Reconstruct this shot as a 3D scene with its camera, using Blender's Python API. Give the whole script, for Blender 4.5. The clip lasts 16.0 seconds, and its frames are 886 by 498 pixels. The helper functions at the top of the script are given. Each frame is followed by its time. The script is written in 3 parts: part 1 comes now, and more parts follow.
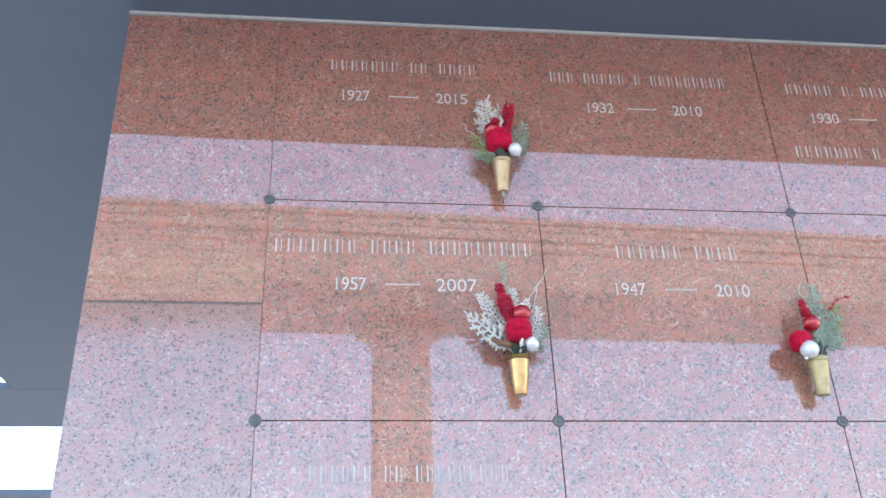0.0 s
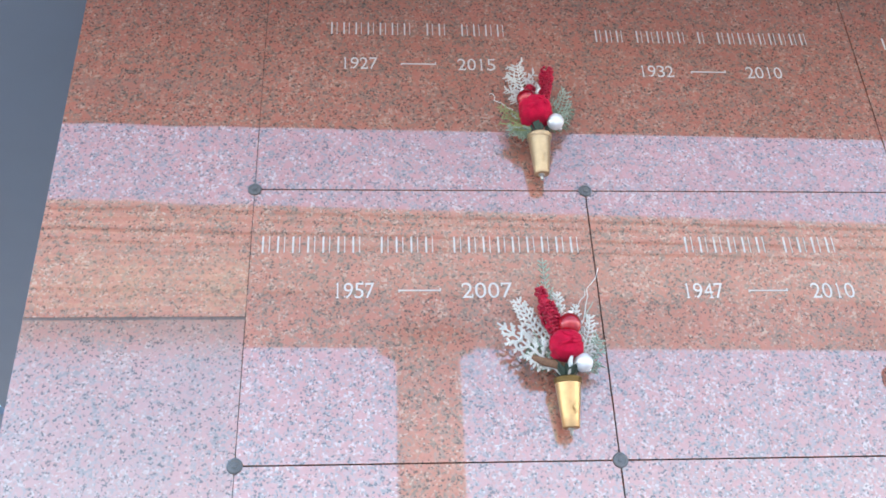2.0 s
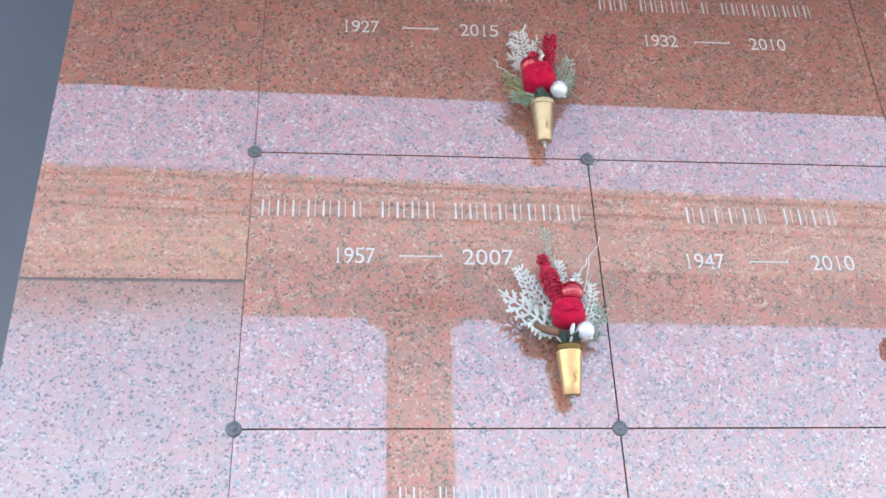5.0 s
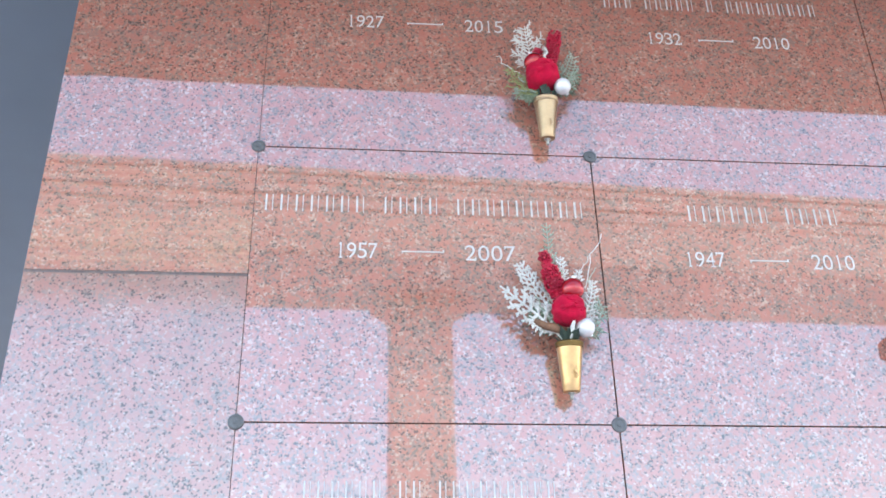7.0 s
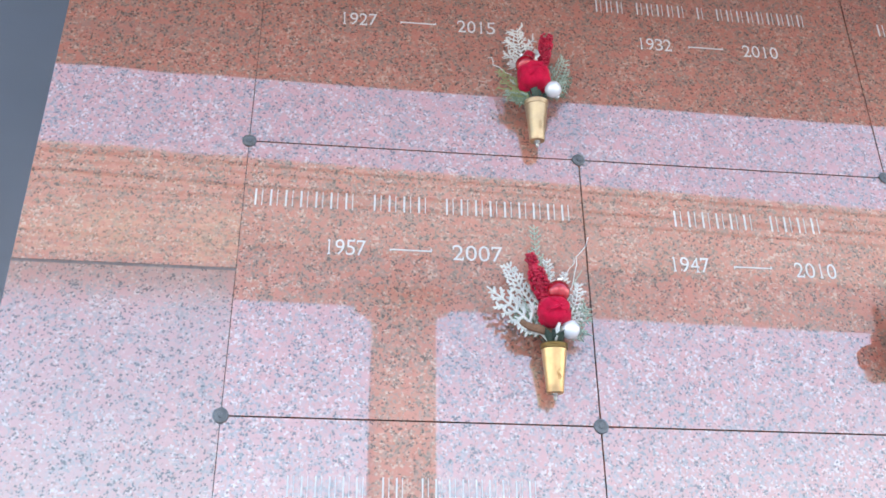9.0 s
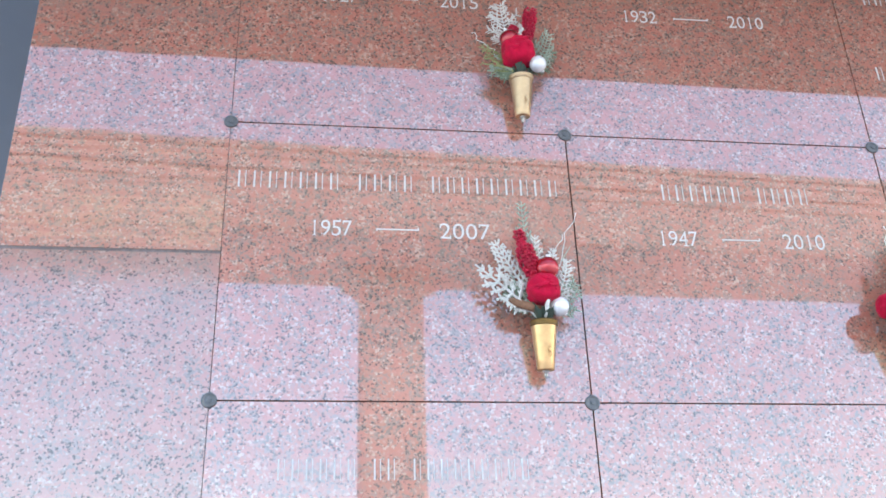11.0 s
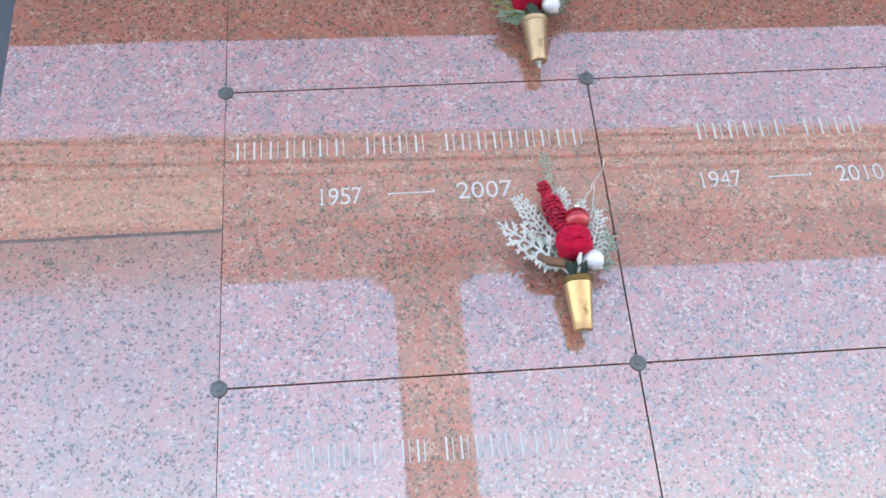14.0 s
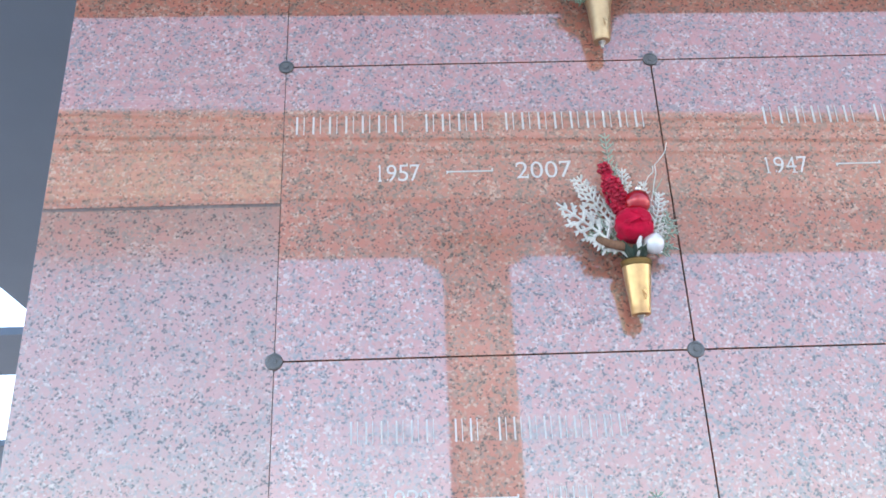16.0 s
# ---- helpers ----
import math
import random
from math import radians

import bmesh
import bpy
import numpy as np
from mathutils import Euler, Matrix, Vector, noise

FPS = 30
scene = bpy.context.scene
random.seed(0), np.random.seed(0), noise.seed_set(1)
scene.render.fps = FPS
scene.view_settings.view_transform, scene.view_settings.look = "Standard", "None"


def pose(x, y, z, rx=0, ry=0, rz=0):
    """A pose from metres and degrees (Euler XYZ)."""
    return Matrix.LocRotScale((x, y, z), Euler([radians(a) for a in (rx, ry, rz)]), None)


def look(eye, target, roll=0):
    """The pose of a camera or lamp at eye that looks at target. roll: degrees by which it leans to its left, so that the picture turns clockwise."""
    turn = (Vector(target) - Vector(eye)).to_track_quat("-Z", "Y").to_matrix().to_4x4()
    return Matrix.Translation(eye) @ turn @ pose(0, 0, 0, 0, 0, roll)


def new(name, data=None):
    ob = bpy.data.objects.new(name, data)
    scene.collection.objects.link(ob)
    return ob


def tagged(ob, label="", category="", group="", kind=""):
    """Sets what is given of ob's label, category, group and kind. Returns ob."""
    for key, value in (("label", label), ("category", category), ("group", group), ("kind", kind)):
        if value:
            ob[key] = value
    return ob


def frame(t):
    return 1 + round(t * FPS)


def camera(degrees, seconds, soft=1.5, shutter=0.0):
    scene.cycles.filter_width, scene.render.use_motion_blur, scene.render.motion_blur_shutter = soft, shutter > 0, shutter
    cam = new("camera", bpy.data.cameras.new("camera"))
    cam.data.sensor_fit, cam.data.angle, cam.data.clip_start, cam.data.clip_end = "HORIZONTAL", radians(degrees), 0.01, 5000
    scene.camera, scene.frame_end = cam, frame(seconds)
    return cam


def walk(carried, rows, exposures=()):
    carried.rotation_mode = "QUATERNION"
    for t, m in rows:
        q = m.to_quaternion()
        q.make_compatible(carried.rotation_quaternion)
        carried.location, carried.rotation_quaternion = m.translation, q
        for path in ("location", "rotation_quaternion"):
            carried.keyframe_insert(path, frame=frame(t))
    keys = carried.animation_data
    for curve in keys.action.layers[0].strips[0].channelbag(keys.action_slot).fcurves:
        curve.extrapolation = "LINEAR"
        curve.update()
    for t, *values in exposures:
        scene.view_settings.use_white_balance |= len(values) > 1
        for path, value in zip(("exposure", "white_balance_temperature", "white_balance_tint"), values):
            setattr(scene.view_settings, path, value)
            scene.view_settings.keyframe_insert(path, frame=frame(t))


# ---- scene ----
cam = camera(49.5, 16.0, soft=1.7)
PATH = [
    (0, (0.222, -2.599, 1.438), (0.437, -0.869, 2.418), -2.3),
    (0.2, (0.207, -2.451, 1.489), (0.438, -0.73, 2.481), -2.8),
    (0.5, (0.251, -2.273, 1.595), (0.451, -0.545, 2.58), -2.2),
    (1, (0.272, -2.102, 1.716), (0.434, -0.375, 2.71), -1.5),
    (1.5, (0.281, -2.103, 1.703), (0.472, -0.379, 2.698), -2.3),
    (2, (0.302, -2.088, 1.697), (0.448, -0.36, 2.693), -2.4),
    (2.5, (0.287, -2.058, 1.694), (0.405, -0.305, 2.65), -1.3),
    (3, (0.271, -2.047, 1.69), (0.427, -0.27, 2.594), -1.4),
    (3.5, (0.274, -2.056, 1.689), (0.45, -0.285, 2.602), -1.1),
    (4, (0.272, -2.063, 1.7), (0.446, -0.3, 2.629), -1.7),
    (4.2, (0.262, -2.058, 1.685), (0.443, -0.308, 2.635), -2.0),
    (6.5, (0.258, -2.07, 1.692), (0.439, -0.315, 2.632), -1.8),
    (7, (0.26, -2.076, 1.691), (0.435, -0.316, 2.625), -1.3),
    (7.5, (0.259, -2.086, 1.696), (0.44, -0.325, 2.627), -0.9),
    (8, (0.254, -2.088, 1.693), (0.443, -0.33, 2.627), -0.5),
    (8.5, (0.245, -2.087, 1.689), (0.441, -0.329, 2.623), -0.3),
    (9, (0.247, -2.092, 1.691), (0.457, -0.332, 2.617), -0.4),
    (9.2, (0.247, -2.098, 1.702), (0.471, -0.334, 2.617), -0.5),
    (11.3, (0.242, -2.056, 1.701), (0.484, -0.273, 2.574), -2.0),
    (11.5, (0.234, -2.042, 1.696), (0.474, -0.252, 2.555), -1.9),
    (12, (0.193, -2.024, 1.701), (0.466, -0.221, 2.522), -2.3),
    (12.5, (0.149, -2.033, 1.678), (0.514, -0.234, 2.473), -2.6),
    (12.9, (0.174, -2.01, 1.689), (0.613, -0.208, 2.437), -2.3),
    (13, (0.202, -1.998, 1.693), (0.627, -0.195, 2.448), -3.4),
    (13.2, (0.247, -1.973, 1.703), (0.619, -0.178, 2.503), -5.3),
    (13.5, (0.313, -1.945, 1.714), (0.596, -0.159, 2.568), -5.4),
    (14, (0.318, -1.871, 1.704), (0.469, -0.087, 2.595), -5.2),
    (14.5, (0.292, -1.865, 1.708), (0.391, -0.076, 2.597), -4.4),
    (15, (0.245, -1.873, 1.71), (0.282, -0.067, 2.571), -5.5),
    (15.5, (0.232, -1.868, 1.706), (0.249, -0.057, 2.553), -4.2),
    (16, (0.293, -1.856, 1.705), (0.349, -0.053, 2.568), -2.3),
]
walk(cam, [(t, look(eye, target, roll)) for t, eye, target, roll in PATH], [
    (0.0, 2.62, 6760, 9.5), (1.5, 2.73, 6900, 9.5), (3.5, 2.82, 6900, 9.5), (9.2, 2.81, 6900, 9.5), (11.5, 2.71, 6830, 9.5),
    (12.5, 2.65, 6780, 9.5), (13.2, 2.65, 6780, 9.5), (16.0, 2.59, 6820, 9.5)])

# ---- world and light ----
world = bpy.data.worlds.new("sky")
scene.world = world
world.use_nodes = True
wn = world.node_tree
sky = wn.nodes.new("ShaderNodeTexSky")
sky.sky_type = "NISHITA"
sky.sun_disc = False
SUN_ELEVATION, SUN_AZIMUTH = 44.0, 48.0
sky.sun_elevation, sky.sun_rotation = radians(SUN_ELEVATION), radians(SUN_AZIMUTH)
sky.air_density, sky.dust_density, sky.ozone_density = 1.0, 1.5, 1.0
background = wn.nodes["Background"]
background.inputs["Strength"].default_value = 0.15
wn.links.new(sky.outputs[0], background.inputs["Color"])
sun_way = Vector((math.sin(radians(SUN_AZIMUTH)) * math.cos(radians(SUN_ELEVATION)),
                  math.cos(radians(SUN_AZIMUTH)) * math.cos(radians(SUN_ELEVATION)), math.sin(radians(SUN_ELEVATION))))
sun = new("sun", bpy.data.lights.new("sun", "SUN"))
sun.data.energy, sun.data.angle, sun.data.color = 0.62, radians(24), (1.0, 0.95, 0.87)
sun.matrix_world = look(sun_way * 30, (0, 0, 0))


# ---- materials ----
def shader(name):
    m = bpy.data.materials.new(name)
    m.use_nodes = True
    return m, m.node_tree, m.node_tree.nodes["Principled BSDF"]


def node(tree, kind, **values):
    n = tree.nodes.new(kind)
    for key, value in values.items():
        n.inputs[key.replace("_", " ")].default_value = value
    return n


def ramp(tree, source, stops, constant=False):
    r = tree.nodes.new("ShaderNodeValToRGB")
    r.color_ramp.interpolation = "CONSTANT" if constant else "LINEAR"
    while len(r.color_ramp.elements) < len(stops):
        r.color_ramp.elements.new(1.0)
    for e, (at, c) in zip(r.color_ramp.elements, stops):
        e.position = at
        e.color = (*c, 1) if isinstance(c, tuple) else (c, c, c, 1)
    tree.links.new(source, r.inputs[0])
    return r.outputs[0]


def mix(tree, factor, a, b, how="MIX"):
    n = tree.nodes.new("ShaderNodeMix")
    n.data_type, n.blend_type = "RGBA", how
    for socket, value in ((n.inputs[0], factor), (n.inputs[6], a), (n.inputs[7], b)):
        if isinstance(value, (int, float)):
            socket.default_value = value
        elif isinstance(value, tuple):
            socket.default_value = (*value, 1)
        else:
            tree.links.new(value, socket)
    return n.outputs[2]


def simple(name, colour, rough=0.5, metal=0.0, grain=60.0, amount=0.25, bump=0.0, specular=0.5, coat=0.0):
    """A plain material with two scales of uneven tone and a fine relief."""
    m, t, b = shader(name)
    place = t.nodes.new("ShaderNodeNewGeometry").outputs["Position"]
    fine, broad = node(t, "ShaderNodeTexNoise", Scale=grain, Detail=4.0), node(t, "ShaderNodeTexNoise", Scale=grain / 9, Detail=3.0)
    for n in (fine, broad):
        t.links.new(place, n.inputs["Vector"])
    dark, light = tuple(c * (1 - amount) for c in colour), tuple(min(1, c * (1 + amount)) for c in colour)
    c = mix(t, 0.5, ramp(t, fine.outputs[0], [(0.3, dark), (0.7, light)]), ramp(t, broad.outputs[0], [(0.3, dark), (0.7, light)]))
    t.links.new(c, b.inputs["Base Color"])
    b.inputs["Roughness"].default_value, b.inputs["Metallic"].default_value = rough, metal
    b.inputs["Specular IOR Level"].default_value, b.inputs["Coat Weight"].default_value = specular, coat
    if bump:
        n = node(t, "ShaderNodeBump", Strength=bump, Distance=0.002)
        t.links.new(fine.outputs[0], n.inputs["Height"])
        t.links.new(n.outputs[0], b.inputs["Normal"])
    return m


def granite(name, rough, stain=0.0, wave=0.0, film=0.0, polish=0.5):
    """Polished pink granite: pink feldspar, grey quartz, pale grains and dark flecks."""
    m, t, b = shader(name)
    place = t.nodes.new("ShaderNodeNewGeometry").outputs["Position"]

    def cloud(scale, detail=2.0, warp=0.0, shift=0.0):
        n = node(t, "ShaderNodeTexNoise", Scale=scale, Detail=detail, Distortion=warp)
        moved = node(t, "ShaderNodeVectorMath")
        moved.inputs[1].default_value = (shift, shift * 1.7, -shift)
        t.links.new(place, moved.inputs[0])
        t.links.new(moved.outputs[0], n.inputs["Vector"])
        return n.outputs[0]

    def both(a, c):
        return mix(t, 1.0, a, c, "MULTIPLY")

    def math_node(how, a, c):
        n = node(t, "ShaderNodeMath")
        n.operation = how
        for socket, value in ((n.inputs[0], a), (n.inputs[1], c)):
            if isinstance(value, (int, float)):
                socket.default_value = value
            else:
                t.links.new(value, socket)
        return n.outputs[0]

    def crystals(scale, shift, bend=0.6):
        """One random number for each crystal, about 1 / scale across, with bent outlines."""
        wobble = node(t, "ShaderNodeTexNoise", Scale=scale * 0.9, Detail=2.0)
        t.links.new(place, wobble.inputs["Vector"])
        pushed = node(t, "ShaderNodeVectorMath")
        pushed.operation = "MULTIPLY_ADD"
        t.links.new(wobble.outputs["Color"], pushed.inputs[0])
        pushed.inputs[1].default_value = (2 * bend / scale,) * 3
        t.links.new(place, pushed.inputs[2])
        moved = node(t, "ShaderNodeVectorMath")
        moved.inputs[1].default_value = (shift, shift * 1.7, -shift)
        t.links.new(pushed.outputs[0], moved.inputs[0])
        cells = node(t, "ShaderNodeTexVoronoi", Scale=scale)
        t.links.new(moved.outputs[0], cells.inputs["Vector"])
        apart = t.nodes.new("ShaderNodeSeparateColor")
        t.links.new(cells.outputs["Color"], apart.inputs[0])
        return apart.outputs[0]

    # crystals of some millimetres, whose kinds gather over some centimetres
    gather = math_node("MULTIPLY", math_node("SUBTRACT", cloud(17.0, 3.0, 0.3, 4.0), 0.5), 0.9)
    colour = ramp(t, math_node("ADD", crystals(165.0, 0.0), gather), GRAINS)
    # larger feldspar crystals
    feldspar = ramp(t, math_node("ADD", crystals(52.0, 9.0, 0.5), math_node("MULTIPLY", gather, 0.35)), [(0.70, 0.0), (0.86, 0.75)])
    colour = mix(t, feldspar, colour, FELDSPAR)
    rosy = ramp(t, cloud(11.0, 2.0, 0.2, 17.0), [(0.54, 0.0), (0.70, 0.35)])
    colour = mix(t, rosy, colour, FELDSPAR)
    pale = ramp(t, crystals(240.0, 13.0), [(0.945, 0.0), (0.97, 0.42)])
    colour = mix(t, pale, colour, CREAM)
    if film:
        # a thin grey weathering film, thicker in places
        colour = mix(t, ramp(t, cloud(4.0, 4.0, 0.0, 50.0), [(0.3, film * 0.6), (0.7, film * 1.5)]), colour, (0.29, 0.205, 0.185))
    # flecks of dark mica, in loose clusters
    fleck = ramp(t, math_node("ADD", crystals(230.0, 21.0, 0.9), math_node("MULTIPLY", math_node("SUBTRACT", cloud(30.0, 2.0, 0.0, 27.0), 0.5), 0.5)), [(0.86, 0.0), (0.92, 0.82)])
    colour = mix(t, fleck, colour, MICA)
    # the dark mica takes less polish than the rest
    gloss = mix(t, fleck, (polish,) * 3, (polish * 0.55,) * 3)
    broad = cloud(2.6, 3.0, 0.0, 31.0)
    colour = both(colour, ramp(t, broad, [(0.3, (0.90, 0.88, 0.86)), (0.7, (1.0, 1.0, 1.0))]))
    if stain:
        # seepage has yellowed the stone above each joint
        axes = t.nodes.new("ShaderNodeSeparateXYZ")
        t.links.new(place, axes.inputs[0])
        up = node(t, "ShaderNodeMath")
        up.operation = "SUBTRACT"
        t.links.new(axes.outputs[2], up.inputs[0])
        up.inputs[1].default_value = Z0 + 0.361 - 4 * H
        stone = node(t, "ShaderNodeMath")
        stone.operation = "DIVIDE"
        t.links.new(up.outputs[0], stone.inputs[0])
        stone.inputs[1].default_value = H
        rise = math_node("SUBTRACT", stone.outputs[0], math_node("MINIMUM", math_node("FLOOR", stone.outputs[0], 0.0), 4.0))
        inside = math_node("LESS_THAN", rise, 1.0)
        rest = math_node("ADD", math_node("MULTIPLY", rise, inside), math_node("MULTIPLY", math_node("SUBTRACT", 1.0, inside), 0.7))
        # level streaks, orange-brown and dark brown, through the lower half of each end stone
        stretch = node(t, "ShaderNodeVectorMath")
        stretch.operation = "MULTIPLY"
        stretch.inputs[1].default_value = (1.8, 1.0, 88.0)
        t.links.new(place, stretch.inputs[0])
        band = node(t, "ShaderNodeTexNoise", Scale=1.0, Detail=4.0, Roughness=0.6)
        t.links.new(stretch.outputs[0], band.inputs["Vector"])
        lower = ramp(t, rest, [(0.0, stain), (0.44, stain), (0.54, 0.06 * stain)])
        lower = both(lower, ramp(t, crystals(150.0, 61.0), [(0.1, 0.25), (0.8, 1.0)]))
        colour = mix(t, both(lower, ramp(t, band.outputs[0], [(0.52, 0.0), (0.64, 0.34)])), colour, (0.54, 0.28, 0.17))
        colour = mix(t, both(lower, ramp(t, band.outputs[0], [(0.36, 0.42), (0.45, 0.0)])), colour, (0.20, 0.085, 0.055))
        seep = ramp(t, rest, [(0.0, 0.06 * stain), (0.05, 0.34 * stain), (0.19, 0.26 * stain), (0.26, 0.05 * stain), (0.32, 0.0)])
        seep = both(seep, ramp(t, cloud(7.0, 3.0, 0.0, 3.0), [(0.35, 0.2), (0.6, 1.0)]))
        seep = both(seep, ramp(t, crystals(140.0, 33.0), [(0.1, 0.3), (0.8, 1.0)]))
        colour = mix(t, seep, colour, (0.56, 0.32, 0.18))
        # dirt just above each joint; below it the dark canopy reflection, painted in
        grime_and_reflection = both(ramp(t, rest, [(0.0, 0.3), (0.01, 0.12), (0.03, 0.0), (0.90, 0.0), (1.0, 0.35)]), ramp(t, cloud(9.0, 3.0, 0.0, 5.0), [(0.3, 0.5), (0.6, 1.0)]))
        colour = mix(t, grime_and_reflection, colour, (0.20, 0.14, 0.12))
        gloss = mix(t, grime_and_reflection, gloss, (0.18, 0.18, 0.18))
    t.links.new(colour, b.inputs["Base Color"])
    t.links.new(gloss, b.inputs["Specular IOR Level"])
    b.inputs["Roughness"].default_value = rough
    b.inputs["IOR"].default_value = STONE_IOR
    if wave:
        n = node(t, "ShaderNodeBump", Strength=wave, Distance=0.02)
        t.links.new(cloud(5.0, 1.0, 0.0, 40.0), n.inputs["Height"])
        t.links.new(n.outputs[0], b.inputs["Normal"])
    return m


STONE_IOR = 2.15
Z0 = 2.35            # height of the joint below the second row
W, H = 0.86, 0.727   # a crypt front, with its joint
FELDSPAR, CREAM, MICA = (0.45, 0.16, 0.115), (0.54, 0.40, 0.30), (0.06, 0.055, 0.05)
GRAINS = [(0.0, (0.21, 0.14, 0.11)), (0.12, (0.27, 0.165, 0.13)), (0.32, (0.32, 0.18, 0.142)), (0.44, (0.39, 0.168, 0.12)), (0.64, (0.41, 0.168, 0.12)),
          (0.80, (0.39, 0.137, 0.096)), (0.92, (0.44, 0.22, 0.165)), (1.0, (0.47, 0.28, 0.22))]
STONE = granite("polished_pink_granite", 0.03)
END_STONE = granite("pink_granite_end_stone", 0.032, stain=1.0, wave=0.03)
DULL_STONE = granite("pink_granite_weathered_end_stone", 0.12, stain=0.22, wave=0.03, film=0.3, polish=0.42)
MORTAR = simple("grey_brown_mortar", (0.15, 0.115, 0.11), 0.9, 0.0, 80.0, 0.3)
JOINT = simple("dark_joint", (0.063, 0.052, 0.049), 0.9)
CAP = simple("grey_bronze_cap", (0.122, 0.122, 0.126), 0.5, 0.4, 300.0, 0.35, 0.2)
PAINT = simple("pale_letter_paint", (0.51, 0.48, 0.46), 0.6, 0.0, 250.0, 0.08)
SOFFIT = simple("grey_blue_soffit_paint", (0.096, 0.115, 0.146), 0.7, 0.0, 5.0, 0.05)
# the same soffit paint, made paler for light bounced up from the ground
LIT_SOFFIT = simple("lit_outer_soffit_paint", (0.84, 0.81, 0.79), 0.7, 0.0, 5.0, 0.05)
CAULK = simple("cream_caulk", (0.446, 0.418, 0.374), 0.8, 0.0, 40.0, 0.2)
CONCRETE = simple("light_concrete", (0.42, 0.41, 0.395), 0.9, 0.0, 3.0, 0.15)
PLASTER = simple("pale_grey_plaster", (0.58, 0.58, 0.58), 0.9, 0.0, 8.0, 0.1)
SHADE = simple("shaded_reveal", (0.20, 0.155, 0.13), 0.8, 0.0, 12.0, 0.2)
FASCIA = simple("pale_fascia_paint", (0.27, 0.262, 0.258), 0.6, 0.0, 12.0, 0.2)
BRONZE = simple("golden_bronze", (0.54, 0.355, 0.18), 0.30, 1.0, 90.0, 0.18, 0.05)
TAN_BRONZE = simple("dull_tan_bronze", (0.48, 0.34, 0.21), 0.40, 0.85, 90.0, 0.15, 0.05)
PALE_BRONZE = simple("pale_brass", (0.446, 0.374, 0.216), 0.5, 0.85, 90.0, 0.18, 0.05)
STEEL = simple("bright_steel", (0.40, 0.38, 0.35), 0.35, 0.8, 200.0, 0.15)
DARK_BRONZE = simple("dark_bronze_rim", (0.187, 0.115, 0.043), 0.45, 1.0, 90.0, 0.3)
VELVET = simple("red_velvet", (0.46, 0.002, 0.032), 0.85, 0.0, 500.0, 0.35, 0.5, 0.2)
TINSEL = simple("red_tinsel", (0.42, 0.002, 0.030), 0.5, 0.0, 420.0, 0.5, 0.8)
RED_GLASS = simple("glossy_red_bauble", (0.40, 0.004, 0.014), 0.12, 0.35, 60.0, 0.1, 0.0, 0.6, 0.8)
SILVER = simple("pearl_white_bauble", (0.70, 0.70, 0.71), 0.22, 0.25, 90.0, 0.12, 0.0, 0.6, 0.5)
VELVET.node_tree.nodes["Principled BSDF"].inputs["Sheen Weight"].default_value = 0.05
FROST = simple("frosted_sprig", (0.60, 0.58, 0.54), 0.8, 0.0, 260.0, 0.25, 0.3)
SAGE = simple("sage_green_sprig", (0.288, 0.346, 0.274), 0.8, 0.0, 260.0, 0.35, 0.3)
GREEN = simple("grey_green_sprig", (0.173, 0.223, 0.151), 0.8, 0.0, 260.0, 0.4, 0.3)
LIME = simple("yellow_green_sprig", (0.259, 0.274, 0.115), 0.8, 0.0, 260.0, 0.3, 0.3)
LEAF = simple("dark_green_leaf", (0.030, 0.050, 0.035), 0.6, 0.0, 120.0, 0.3)
BARK = simple("brown_bark", (0.187, 0.094, 0.054), 0.85, 0.0, 200.0, 0.4, 0.5)


# ---- mesh helpers ----
def part(name, bm, material, parent=None, label="", smooth=False):
    me = bpy.data.meshes.new(name)
    bm.to_mesh(me)
    bm.free()
    me.materials.append(material)
    if smooth:
        for p in me.polygons:
            p.use_smooth = True
    ob = new(name, me)
    if parent:
        ob.parent = parent
    return tagged(ob, label)


def box(bm, a, b, bevel=0.0):
    """An upright box from corner a to corner b."""
    size = [q - p for p, q in zip(a, b)]
    mid = [(p + q) / 2 for p, q in zip(a, b)]
    made = bmesh.ops.create_cube(bm, size=1.0, matrix=Matrix.Translation(mid) @ Matrix.Diagonal((*size, 1)))
    if bevel:
        edges = list({e for v in made["verts"] for e in v.link_edges})
        bmesh.ops.bevel(bm, geom=edges, offset=bevel, segments=2, profile=0.5, affect="EDGES")
    return bm


def prism(outline, z0, z1):
    """A level slab of the given outline."""
    bm = bmesh.new()
    low, top = [bm.verts.new((x, y, z0)) for x, y in outline], [bm.verts.new((x, y, z1)) for x, y in outline]
    bm.faces.new(low[::-1])
    bm.faces.new(top)
    for i in range(len(outline)):
        j = (i + 1) % len(outline)
        bm.faces.new((low[i], low[j], top[j], top[i]))
    bmesh.ops.recalc_face_normals(bm, faces=bm.faces)
    return bm


def turned(profile, sides=32):
    """A body of revolution about z: (radius, height) from bottom to top."""
    bm = bmesh.new()
    rings = []
    for r, z in profile:
        rings.append([bm.verts.new((r * math.cos(math.tau * i / sides), r * math.sin(math.tau * i / sides), z)) for i in range(sides)])
    for lower, upper in zip(rings, rings[1:]):
        for i in range(sides):
            j = (i + 1) % sides
            bm.faces.new((lower[i], lower[j], upper[j], upper[i]))
    bm.faces.new(rings[0][::-1])
    bm.faces.new(rings[-1])
    return bm


